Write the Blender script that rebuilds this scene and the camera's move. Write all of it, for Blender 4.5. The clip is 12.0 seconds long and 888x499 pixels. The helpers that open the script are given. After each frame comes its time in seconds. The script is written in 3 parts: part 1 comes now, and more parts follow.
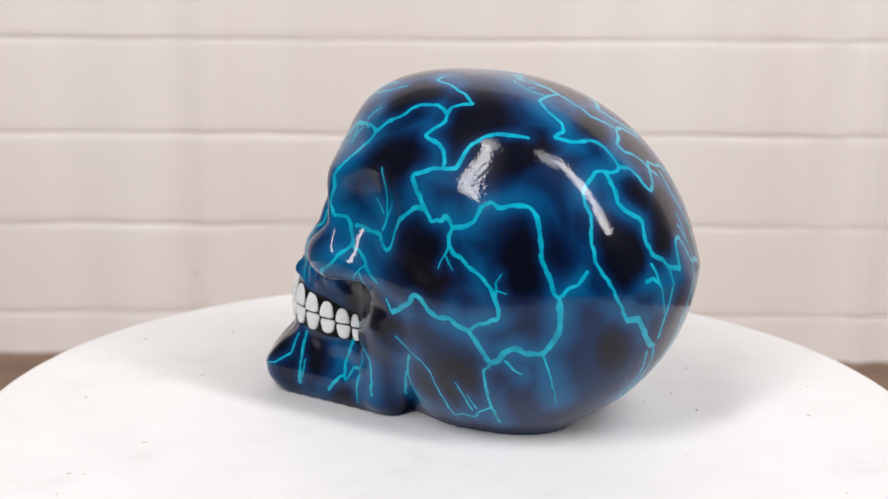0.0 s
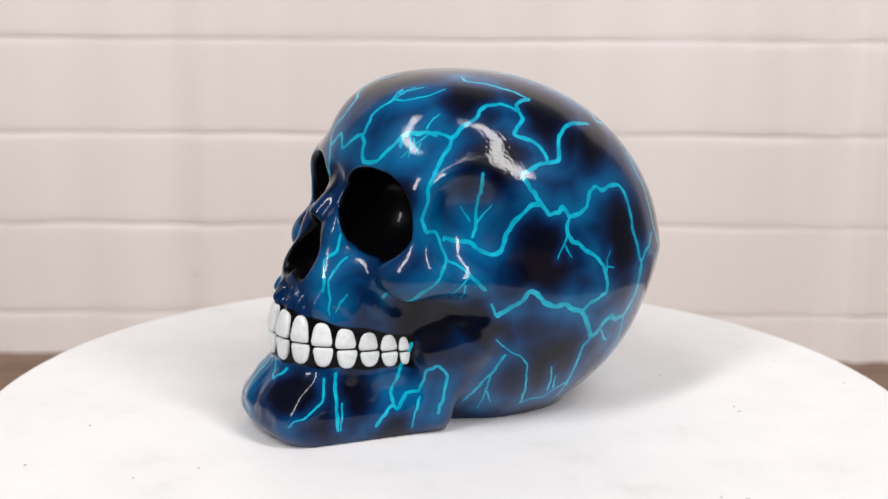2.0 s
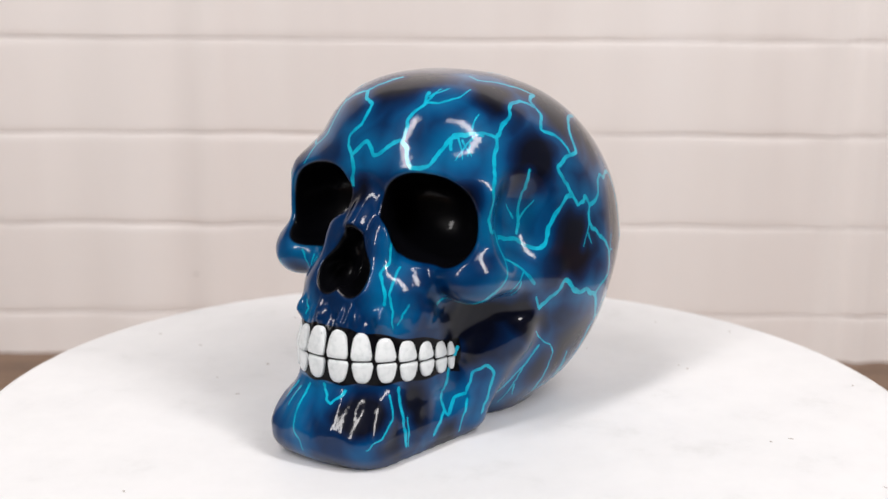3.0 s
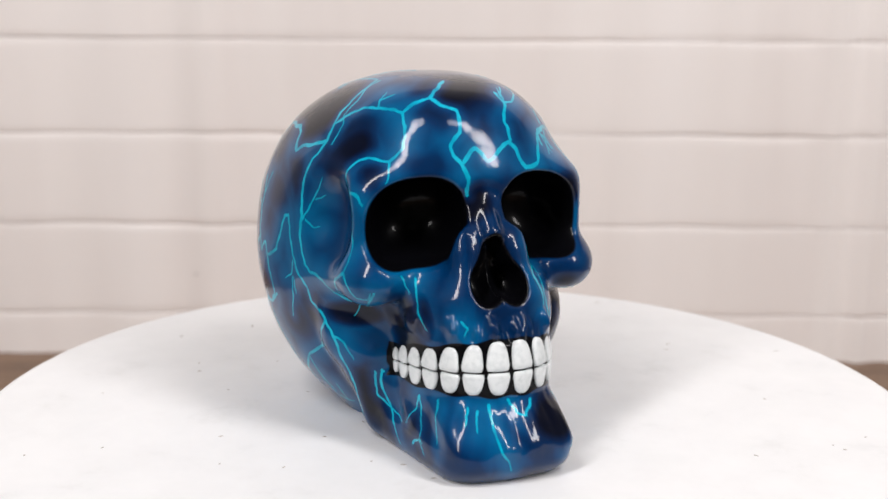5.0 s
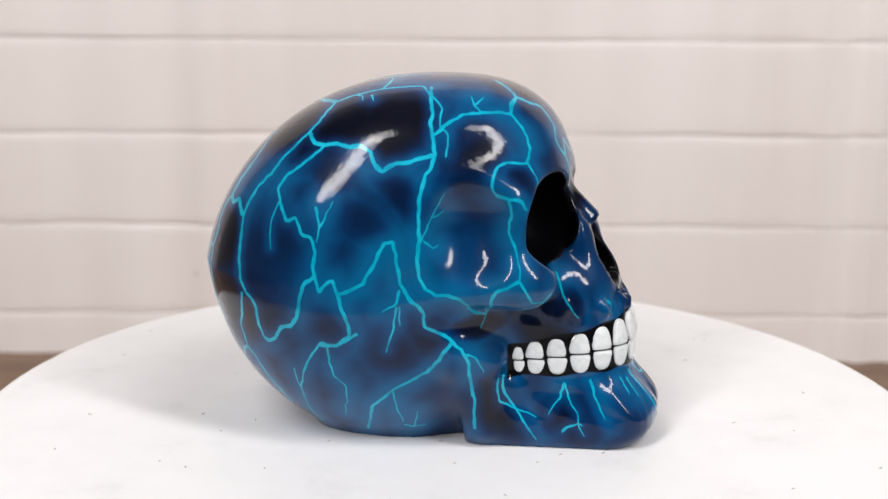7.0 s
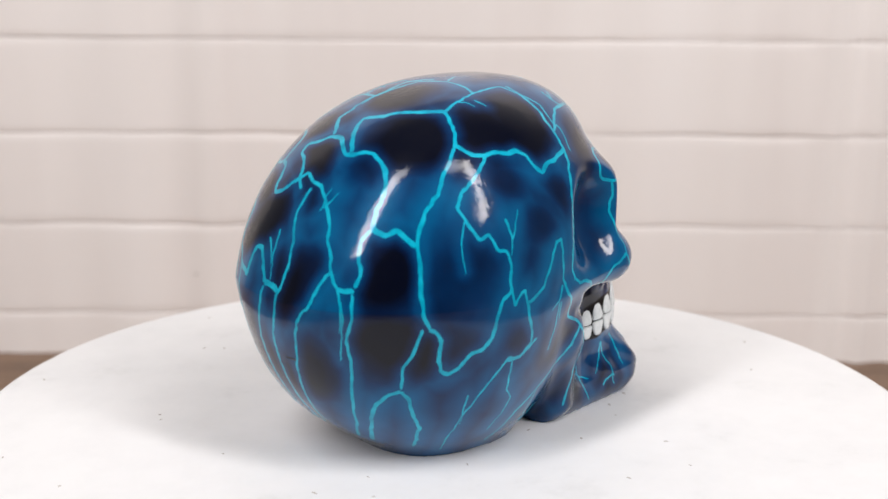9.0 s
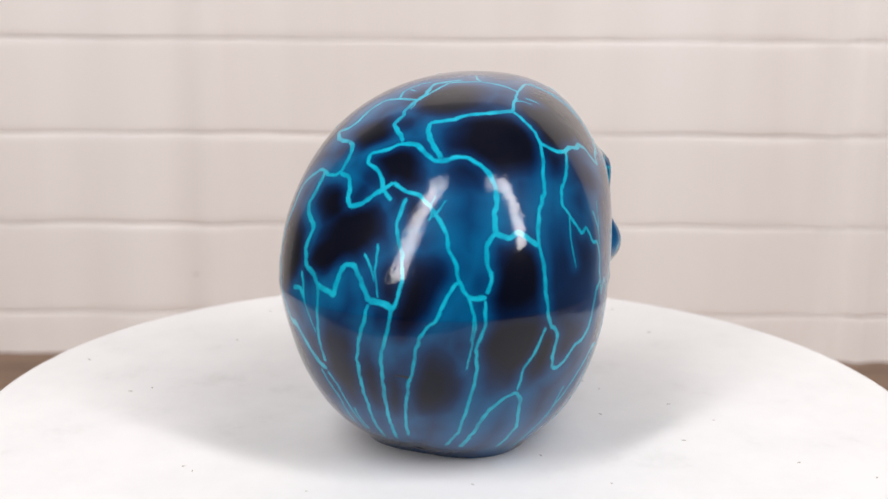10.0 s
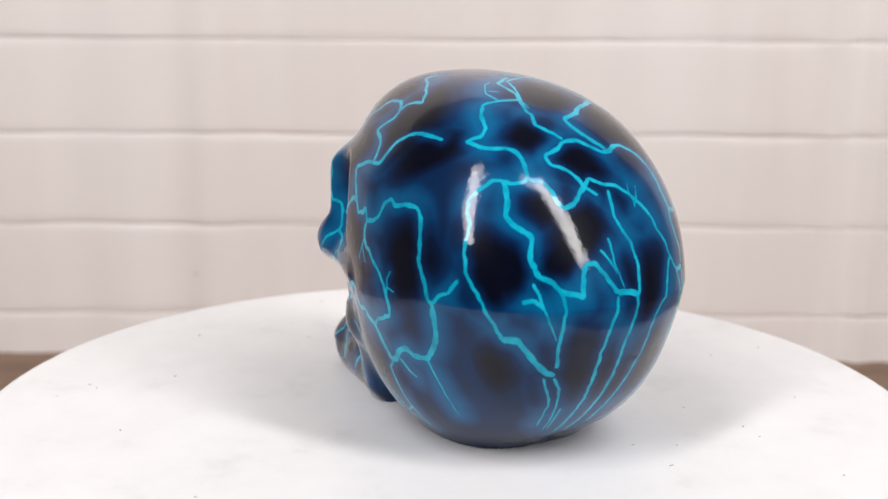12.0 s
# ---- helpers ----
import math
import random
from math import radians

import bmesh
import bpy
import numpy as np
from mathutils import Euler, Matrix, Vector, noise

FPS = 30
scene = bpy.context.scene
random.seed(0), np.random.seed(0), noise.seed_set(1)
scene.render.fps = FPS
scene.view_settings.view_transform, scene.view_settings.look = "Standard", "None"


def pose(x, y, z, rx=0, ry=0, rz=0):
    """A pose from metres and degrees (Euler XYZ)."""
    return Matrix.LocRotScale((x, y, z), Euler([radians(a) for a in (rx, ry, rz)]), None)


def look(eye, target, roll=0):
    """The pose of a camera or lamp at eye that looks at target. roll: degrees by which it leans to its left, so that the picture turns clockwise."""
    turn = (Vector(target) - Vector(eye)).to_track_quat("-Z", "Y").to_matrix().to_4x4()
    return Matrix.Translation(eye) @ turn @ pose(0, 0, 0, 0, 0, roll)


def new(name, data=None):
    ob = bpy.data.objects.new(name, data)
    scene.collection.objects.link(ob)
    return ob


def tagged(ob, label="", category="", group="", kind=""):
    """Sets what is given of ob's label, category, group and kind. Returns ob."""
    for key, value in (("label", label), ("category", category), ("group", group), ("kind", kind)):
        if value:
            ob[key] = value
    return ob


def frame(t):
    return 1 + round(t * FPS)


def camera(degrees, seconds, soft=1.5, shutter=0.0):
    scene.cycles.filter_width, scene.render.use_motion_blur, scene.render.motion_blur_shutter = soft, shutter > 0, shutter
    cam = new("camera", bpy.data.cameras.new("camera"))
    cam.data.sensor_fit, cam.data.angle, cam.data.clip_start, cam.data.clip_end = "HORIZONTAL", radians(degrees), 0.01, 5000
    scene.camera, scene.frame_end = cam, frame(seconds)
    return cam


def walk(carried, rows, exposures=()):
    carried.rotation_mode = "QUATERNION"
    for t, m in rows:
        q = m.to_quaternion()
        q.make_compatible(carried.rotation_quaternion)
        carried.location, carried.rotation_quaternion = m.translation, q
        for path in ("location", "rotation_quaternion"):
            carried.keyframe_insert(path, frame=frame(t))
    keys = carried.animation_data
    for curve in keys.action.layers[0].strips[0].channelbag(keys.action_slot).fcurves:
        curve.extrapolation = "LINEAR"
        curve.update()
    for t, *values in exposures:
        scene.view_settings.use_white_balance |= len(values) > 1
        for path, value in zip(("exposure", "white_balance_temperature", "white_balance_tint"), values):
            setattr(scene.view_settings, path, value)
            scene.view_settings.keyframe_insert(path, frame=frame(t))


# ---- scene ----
SPIN = 27.02          # degrees a second, anticlockwise from above
HEADING = 157.5       # where the skull faces at the start
AXIS_SHIFT = -0.008  # the skull stands a little off the turntable's axis

cam = camera(38.05, 12.0)
EYE = Vector((0.0, -0.48, 0.1774))
AHEAD = Vector((-math.sin(0.0077) * math.cos(0.234), math.cos(0.0077) * math.cos(0.234), -math.sin(0.234)))
STAND = look(EYE, EYE + AHEAD, 0.72)
cam.data.dof.use_dof, cam.data.dof.focus_distance, cam.data.dof.aperture_fstop = True, 0.47, 11.0
walk(cam, [(0.0, STAND), (12.0, STAND)])

# ---- light ----
world = bpy.data.worlds.new("room_air")
scene.world = world
world.use_nodes = True
world.node_tree.nodes["Background"].inputs["Color"].default_value = (1.0, 0.95, 0.92, 1)
world.node_tree.nodes["Background"].inputs["Strength"].default_value = 0.25


def softbox(top, bottom, width, watts):
    """A strip light between two places, turned towards the turntable."""
    top, bottom = Vector(top), Vector(bottom)
    mid = (top + bottom) / 2
    up = (top - bottom).normalized()
    back = (mid - Vector((0, 0, 0.06)))
    back = (back - up * back.dot(up)).normalized()
    side = up.cross(back)
    lamp = bpy.data.lights.new("softbox_lamp", "AREA")
    lamp.shape, lamp.size, lamp.size_y, lamp.energy = "RECTANGLE", width, (top - bottom).length, watts
    lamp.color = (1.0, 0.968, 0.962)
    ob = new("softbox_lamp", lamp)
    m = Matrix((side, up, back)).transposed().to_4x4()
    ob.matrix_world = Matrix.Translation(mid) @ m
    return ob


softbox((-0.58, -0.70, 1.90), (-1.00, -1.24, 0.72), 0.20, 21.0)
softbox((0.74, -0.58, 1.84), (1.30, -0.96, 0.72), 0.20, 21.0)
softbox((-0.40, -0.64, 1.97), (-0.72, -0.66, 1.93), 0.24, 3.0)
softbox((0.42, -0.72, 1.96), (0.78, -0.70, 1.90), 0.24, 3.0)
scene.view_settings.exposure = 0.0


# ---- materials ----
def material(name, colour, rough=0.5, metal=0.0, coat=0.0):
    mat = bpy.data.materials.new(name)
    mat.use_nodes = True
    b = mat.node_tree.nodes["Principled BSDF"]
    b.inputs["Base Color"].default_value = (*colour, 1)
    b.inputs["Roughness"].default_value = rough
    b.inputs["Metallic"].default_value = metal
    b.inputs["Coat Weight"].default_value = coat
    b.inputs["Coat Roughness"].default_value = 0.03
    if coat:
        b.inputs["Specular IOR Level"].default_value = 0.06
        b.inputs["Coat IOR"].default_value = 1.34
    return mat


def node(mat, kind, **values):
    n = mat.node_tree.nodes.new(kind)
    for key, value in values.items():
        n.inputs[key.replace("_", " ")].default_value = value
    return n


def link(mat, a, out, b, into):
    mat.node_tree.links.new(a.outputs[out], b.inputs[into])


def ramp(mat, stops):
    n = mat.node_tree.nodes.new("ShaderNodeValToRGB")
    e = n.color_ramp.elements
    while len(e) < len(stops):
        e.new(0.5)
    for el, (at, colour) in zip(e, stops):
        el.position, el.color = at, (*colour, 1)
    return n


def coords(mat):
    return mat.node_tree.nodes.new("ShaderNodeTexCoord")


def bsdf(mat):
    return mat.node_tree.nodes["Principled BSDF"]


# airbrushed resin: mid blue round the bolts, dark blue and black between them, black cavities
RESIN = material("airbrushed_blue_resin", (0.0, 0.05, 0.15), 0.35, 0.0, 1.0)
TOOTH = material("white_tooth_paint", (0.78, 0.8, 0.8), 0.3, 0.0, 0.6)
BOLT = material("cyan_bolt_paint", (0.0, 0.42, 0.6), 0.35, 0.0, 1.0)
DISC = material("white_disc", (0.86, 0.85, 0.85), 0.45)
WALLPAINT = material("white_board_paint", (0.8, 0.75, 0.72), 0.55)
WOOD = material("brown_table_wood", (0.16, 0.09, 0.055), 0.45)
SPECK = material("grey_brown_dirt", (0.48, 0.44, 0.41), 0.9)
INK = material("dark_scratch", (0.004, 0.006, 0.01), 0.5)
PLASTER = material("grey_plaster", (0.5, 0.49, 0.48), 0.9)


def build_resin():
    m = RESIN
    a = m.node_tree.nodes.new("ShaderNodeAttribute")
    a.attribute_name = "paint_shade"
    r = ramp(m, [(0.0, (0.0, 0.11, 0.27)), (0.22, (0.0, 0.06, 0.18)), (0.42, (0.0, 0.023, 0.09)), (0.65, (0.0, 0.007, 0.036)), (0.9, (0.0, 0.001, 0.008))])
    uv = coords(m)
    mist = node(m, "ShaderNodeTexNoise", Scale=34.0, Detail=3.0, Roughness=0.55)
    link(m, uv, "Object", mist, "Vector")
    shift = m.node_tree.nodes.new("ShaderNodeMath")
    shift.operation = "MULTIPLY_ADD"
    shift.inputs[1].default_value, shift.inputs[2].default_value = 0.62, -0.27
    link(m, mist, "Fac", shift, 0)
    add = m.node_tree.nodes.new("ShaderNodeMath")
    link(m, a, "Fac", add, 0)
    link(m, shift, "Value", add, 1)
    link(m, add, "Value", r, "Fac")
    c = m.node_tree.nodes.new("ShaderNodeAttribute")
    c.attribute_name = "cavity"
    step = ramp(m, [(0.47, (0, 0, 0)), (0.53, (1, 1, 1))])
    link(m, c, "Fac", step, "Fac")
    mix = m.node_tree.nodes.new("ShaderNodeMixRGB")
    mix.inputs["Color2"].default_value = (0.002, 0.002, 0.003, 1)
    link(m, step, "Color", mix, "Fac")
    link(m, r, "Color", mix, "Color1")
    link(m, mix, "Color", bsdf(m), "Base Color")
    gloss = ramp(m, [(0.47, (1, 1, 1)), (0.56, (0.3, 0.3, 0.3))])
    link(m, c, "Fac", gloss, "Fac")
    link(m, gloss, "Color", bsdf(m), "Coat Weight")
    peel = node(m, "ShaderNodeTexNoise", Scale=650.0, Detail=2.0, Roughness=0.6)
    link(m, uv, "Object", peel, "Vector")
    lump = node(m, "ShaderNodeTexNoise", Scale=130.0, Detail=1.0)
    link(m, uv, "Object", lump, "Vector")
    fine = node(m, "ShaderNodeBump", Strength=0.12, Distance=0.0004)
    link(m, peel, "Fac", fine, "Height")
    wide = node(m, "ShaderNodeBump", Strength=0.12, Distance=0.0008)
    link(m, lump, "Fac", wide, "Height")
    link(m, fine, "Normal", wide, "Normal")
    link(m, wide, "Normal", bsdf(m), "Coat Normal")


build_resin()


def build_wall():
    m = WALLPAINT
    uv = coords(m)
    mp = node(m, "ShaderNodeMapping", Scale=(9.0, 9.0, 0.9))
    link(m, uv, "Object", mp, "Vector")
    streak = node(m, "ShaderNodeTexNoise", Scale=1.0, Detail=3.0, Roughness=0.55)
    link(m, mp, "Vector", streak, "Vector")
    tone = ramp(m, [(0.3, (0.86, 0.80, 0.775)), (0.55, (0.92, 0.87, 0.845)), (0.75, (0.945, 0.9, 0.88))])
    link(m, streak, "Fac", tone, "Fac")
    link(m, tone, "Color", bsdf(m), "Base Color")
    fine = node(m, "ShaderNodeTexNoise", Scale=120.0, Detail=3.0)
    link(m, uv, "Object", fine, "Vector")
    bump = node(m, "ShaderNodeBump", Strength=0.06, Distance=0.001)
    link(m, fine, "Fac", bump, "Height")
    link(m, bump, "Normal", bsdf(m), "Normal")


def build_disc():
    m = DISC
    uv = coords(m)
    big = node(m, "ShaderNodeTexNoise", Scale=22.0, Detail=6.0, Roughness=0.65)
    link(m, uv, "Object", big, "Vector")
    tone = ramp(m, [(0.30, (0.77, 0.77, 0.77)), (0.42, (0.84, 0.84, 0.845)), (0.6, (0.87, 0.87, 0.875))])
    link(m, big, "Fac", tone, "Fac")
    link(m, tone, "Color", bsdf(m), "Base Color")
    rough = ramp(m, [(0.3, (0.6, 0.6, 0.6)), (0.7, (0.4, 0.4, 0.4))])
    link(m, big, "Fac", rough, "Fac")
    link(m, rough, "Color", bsdf(m), "Roughness")


def build_wood():
    m = WOOD
    uv = coords(m)
    mp = node(m, "ShaderNodeMapping", Scale=(4.0, 60.0, 60.0))
    link(m, uv, "Object", mp, "Vector")
    grain = node(m, "ShaderNodeTexNoise", Scale=1.6, Detail=8.0, Roughness=0.65, Distortion=0.6)
    link(m, mp, "Vector", grain, "Vector")
    tone = ramp(m, [(0.3, (0.10, 0.058, 0.034)), (0.5, (0.21, 0.125, 0.075)), (0.72, (0.32, 0.2, 0.125))])
    link(m, grain, "Fac", tone, "Fac")
    link(m, tone, "Color", bsdf(m), "Base Color")
    bump = node(m, "ShaderNodeBump", Strength=0.2, Distance=0.001)
    link(m, grain, "Fac", bump, "Height")
    link(m, bump, "Normal", bsdf(m), "Normal")


def build_tooth():
    m = TOOTH
    uv = coords(m)
    spots = node(m, "ShaderNodeTexNoise", Scale=420.0, Detail=4.0, Roughness=0.6)
    link(m, uv, "Object", spots, "Vector")
    tone = ramp(m, [(0.23, (0.12, 0.14, 0.15)), (0.29, (0.66, 0.7, 0.71)), (0.55, (0.79, 0.82, 0.83))])
    link(m, spots, "Fac", tone, "Fac")
    link(m, tone, "Color", bsdf(m), "Base Color")


def build_bolt():
    m = BOLT
    uv = coords(m)
    thin = node(m, "ShaderNodeTexNoise", Scale=160.0, Detail=3.0, Roughness=0.6)
    link(m, uv, "Object", thin, "Vector")
    tone = ramp(m, [(0.3, (0.0, 0.26, 0.42)), (0.5, (0.0, 0.40, 0.58)), (0.7, (0.01, 0.50, 0.68))])
    link(m, thin, "Fac", tone, "Fac")
    link(m, tone, "Color", bsdf(m), "Base Color")


build_tooth()
build_bolt()
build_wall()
build_disc()
build_wood()


# ---- mesh helpers ----
def part(name, bm, mat, parent=None, label=""):
    me = bpy.data.meshes.new(name)
    bm.to_mesh(me)
    bm.free()
    me.materials.append(mat)
    ob = new(name, me)
    if parent:
        ob.parent = parent
    return tagged(ob, label)


def box(bm, x0, x1, y0, y1, z0, z1, bevel=0.0):
    made = bmesh.ops.create_cube(bm, size=1, matrix=Matrix.Translation(((x0 + x1) / 2, (y0 + y1) / 2, (z0 + z1) / 2)) @ Matrix.Diagonal((x1 - x0, y1 - y0, z1 - z0, 1)))
    if bevel:
        edges = list({e for v in made["verts"] for e in v.link_edges})
        bmesh.ops.bevel(bm, geom=edges, offset=bevel, segments=2, affect="EDGES", profile=0.5)
    return bm


def smooth(ob):
    for poly in ob.data.polygons:
        poly.use_smooth = True
    return ob


def lathe(bm, outline, steps):
    """A solid of revolution round z from (radius, height) pairs."""
    rings = []
    for r, z in outline:
        rings.append([bm.verts.new((r * math.cos(k * math.tau / steps), r * math.sin(k * math.tau / steps), z)) for k in range(steps)])
    for lo, hi in zip(rings, rings[1:]):
        for k in range(steps):
            bm.faces.new((lo[k], lo[(k + 1) % steps], hi[(k + 1) % steps], hi[k]))
    bm.faces.new(list(reversed(rings[0])))
    bm.faces.new(rings[-1])
    return bm


# ---- the room ----
TABLE_Z, WALL_Y = -0.1665, 0.57
BOARD = 0.0765

ground = part("floor", box(bmesh.new(), -2.5, 2.5, -3.0, 1.0, -1.0, -0.93), PLASTER)
tagged(ground, "plain grey floor of the studio", "floor", kind="structure")
for name, dims in (("wall_south", (-2.5, 2.5, -3.1, -3.0, -0.93, 2.7)), ("wall_west", (-2.6, -2.5, -3.0, 1.0, -0.93, 2.7)),
                   ("wall_east", (2.5, 2.6, -3.0, 1.0, -0.93, 2.7)), ("wall_north", (-2.5, 2.5, 1.0, 1.1, -0.93, 2.7))):
    tagged(part(name, box(bmesh.new(), *dims), PLASTER), "plain grey studio wall", "wall", kind="structure")
tagged(part("ceiling", box(bmesh.new(), -2.6, 2.6, -3.1, 1.1, 2.7, 2.8), PLASTER), "plain grey studio ceiling", "ceiling", kind="structure")


def fold(x):
    """How far the backdrop's face swells forwards at x: soft upright folds."""
    y = 0.0
    for at, wide, deep in ((-0.37, 0.04, 0.007), (-0.265, 0.03, 0.005), (-0.20, 0.018, 0.007), (-0.10, 0.05, 0.005), (0.02, 0.04, 0.005), (0.095, 0.02, 0.004),
                           (0.145, 0.018, 0.005), (0.24, 0.03, 0.005), (0.312, 0.008, 0.005), (0.345, 0.008, 0.006), (0.46, 0.05, 0.006)):
        y -= deep * math.exp(-((x - at) / wide) ** 2)
    return y


def board_mesh(z0, z1, seed):
    """One board: a strip with dished edges that follows the folds."""
    bm = bmesh.new()
    section = [(z0, 1.0)] + [(z0 + g, math.exp(-(g / 0.0035) ** 2)) for g in (0.0, 0.002, 0.004, 0.006, 0.009, 0.02)]
    section += [(z1 - g, math.exp(-(g / 0.0035) ** 2)) for g in (0.02, 0.009, 0.006, 0.004, 0.002, 0.0)] + [(z1, 1.0)]
    last = len(section) - 1
    rows = []
    steps = 220
    for k in range(steps + 1):
        x = -0.9 + 1.8 * k / steps
        wave = 0.0004 * noise.noise((x * 9, seed * 3.1, 0))
        row = []
        for j, (z, dip) in enumerate(section):
            joint = round(z / BOARD)
            deep = 0.0011 * min(1.3, max(0.0, 0.55 + 1.3 * noise.noise((x * 6, joint * 5.3, 7)))) * (0.1 if 0.29 < x < 0.325 else 1.0)
            row.append(bm.verts.new((x, 0.013 if j in (0, last) else fold(x) + wave + deep * dip, z + 0.0012 * noise.noise((x * 7, z * 40, 2)))))
        rows.append(row)
    for a, b in zip(rows, rows[1:]):
        for j in range(len(section) - 1):
            bm.faces.new((a[j], b[j], b[j + 1], a[j + 1]))
    bmesh.ops.recalc_face_normals(bm, faces=bm.faces)
    for face in bm.faces:
        face.smooth = all(v.co.y < 0.012 for v in face.verts)
    return bm


def backdrop():
    top = new("board_backdrop")
    top.matrix_world = pose(0, WALL_Y, TABLE_Z, 0, -0.37, 0.3)
    tagged(top, "white horizontal-board backdrop with soft folds behind the table", "backdrop", kind="structure")
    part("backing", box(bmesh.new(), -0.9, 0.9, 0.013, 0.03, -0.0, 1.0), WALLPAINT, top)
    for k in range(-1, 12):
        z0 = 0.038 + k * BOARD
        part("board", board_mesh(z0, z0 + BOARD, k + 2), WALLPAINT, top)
    x, z = -0.215, 0.072
    bm = bmesh.new()
    bmesh.ops.create_cone(bm, cap_ends=True, segments=9, radius1=1, radius2=0.6, depth=0.0006,
                          matrix=pose(x, fold(x) - 0.0004, z, 90, 0, 25) @ Matrix.Diagonal((0.0019, 0.0009, 1, 1)))
    part("stain", bm, SPECK, top, "small grey-brown mark on the board")
    return top


backdrop()


def table():
    top = new("table")
    tagged(top, "brown wood-grained table under the turntable", "table")
    for k in range(8):
        y0 = -0.75 + k * 0.17
        part("plank", box(bmesh.new(), -0.9, 0.9, y0 + 0.0008, y0 + 0.1692, TABLE_Z - 0.03, TABLE_Z, 0.002), WOOD, top)
    for x in (-0.82, 0.82):
        for y in (-0.68, 0.53):
            part("leg", box(bmesh.new(), x - 0.03, x + 0.03, y - 0.03, y + 0.03, -0.93, TABLE_Z - 0.03, 0.004), WOOD, top)
    return top


table()


def turntable():
    top = new("turntable")
    tagged(top, "round white turntable disc, faintly scuffed, on a stand", "turntable")
    R = 0.1831
    bm = lathe(bmesh.new(), [(R - 0.003, -0.012), (R - 0.0008, -0.0105), (R, -0.009), (R, -0.003), (R - 0.0008, -0.0008), (R - 0.003, 0.0)], 256)
    part("disc", bm, DISC, top)
    part("stand", lathe(bmesh.new(), [(0.09, TABLE_Z), (0.09, TABLE_Z + 0.008), (0.03, TABLE_Z + 0.03), (0.025, -0.03), (0.06, -0.012)], 64), DISC, top)
    rng = random.Random(11)
    bm = bmesh.new()
    for k in range(42):
        r, a = math.sqrt(rng.uniform(0.05, 1)) * 0.172, rng.uniform(0, math.tau)
        long, thin, turn = rng.uniform(0.0004, 0.0013), rng.uniform(0.0002, 0.0005), rng.uniform(0, math.tau)
        bmesh.ops.create_cone(bm, cap_ends=True, segments=7, radius1=1, radius2=0.5, depth=0.0002,
                              matrix=pose(r * math.cos(a), r * math.sin(a), 0.0001, 0, 0, math.degrees(turn)) @ Matrix.Diagonal((long, thin, 1, 1)))
    tagged(part("dirt_specks", bm, SPECK, top, "tiny grey-brown specks of dirt"), kind="stuff")
    return top


spinner = turntable()


# ---- the skull, as one smooth solid in millimetres ----
def blob(P, c, r, n=2.0):
    q = np.abs(P - np.array(c, np.float32)) / np.array(r, np.float32)
    k = (q ** n).sum(-1) ** (1.0 / n)
    return (k - 1.0) * min(r)


def rod(P, a, b, ra, rb):
    a, b = np.array(a, np.float32), np.array(b, np.float32)
    ab = b - a
    h = np.clip(((P - a) @ ab) / (ab @ ab), 0, 1)
    return np.linalg.norm(P - a - h[..., None] * ab, axis=-1) - (ra + (rb - ra) * h)


def join(a, b, k):
    h = np.clip(0.5 + 0.5 * (b - a) / k, 0, 1)
    return b + (a - b) * h - k * h * (1 - h)


def carve(a, b, k):
    return -join(-a, b, k)


def meet(a, b, k):
    return -join(-a, -b, k)


def cranium(P):
    x, y, z = P[..., 0], P[..., 1], P[..., 2]
    up = np.maximum(z - 62, 0) / 69
    xc = -20 + 20 * np.clip(up, 0, 1) + 3 * np.clip((62 - z) / 62, 0, 1)
    y = y + 1.3 * np.clip((10 - x) / 50, 0, 1)                # the back leans a little to one side
    X = np.where(x > xc, (x - xc) / 60, (xc - x) / 71.3)
    Z = np.where(z > 62, up, (62 - z) / (67 + 3.5 * np.clip(np.abs(y) / 30, 0, 1)))
    s = np.clip((x + 35) / 77, 0, 1)
    Y = np.abs(y) / (59 * (1 - 0.22 * s ** 1.3))
    k = np.clip((z - 40) / 45, 0, 1)
    n = 2.08 + 0.36 * k * k * (3 - 2 * k)
    return ((X ** n + Y ** n + Z ** n + 1e-9) ** (1 / n) - 1) * 57


def sockets(M):
    """Eye sockets and nose opening; M has y mirrored to the positive side."""
    c, s = math.cos(radians(17)), math.sin(radians(17))
    E = M - np.array((42.5, 23.6, 84), np.float32)
    E = np.stack([c * E[..., 0] + s * E[..., 1], c * E[..., 1] - s * E[..., 0], E[..., 2] + 0.12 * E[..., 1]], -1)
    E[..., 1] -= 1.0 * np.maximum(E[..., 0] - 1, 0) * np.clip(-E[..., 1] / 8, 0, 1)
    eye = blob(E, (0, 0, 0), (22, 16.6, 15), 2.4)
    nose = join(blob(M, (58.5, 5, 64.5), (11, 5, 6.5)), blob(M, (58.5, 0, 72), (10, 5, 9)), 4)
    return eye, nose


TEETH_BACK, TEETH_FRONT, TEETH_HALF = 27.0, 70.5, 27.0


def tooth_arch(P, z0, z1):
    """The horseshoe block that carries the teeth."""
    x, y, z = P[..., 0], P[..., 1], P[..., 2]
    x = x + 0.34 * np.maximum(z - 40, 0)
    e = (np.clip((x - TEETH_BACK) / (TEETH_FRONT - TEETH_BACK), 0, 9) ** 2.3 + (np.abs(y) / TEETH_HALF) ** 2.3 + 1e-9) ** (1 / 2.3)
    side = meet((e - 1) * TEETH_HALF, 16 - x, 2)
    return meet(side, np.abs(z - (z0 + z1) / 2) - (z1 - z0) / 2, 3)


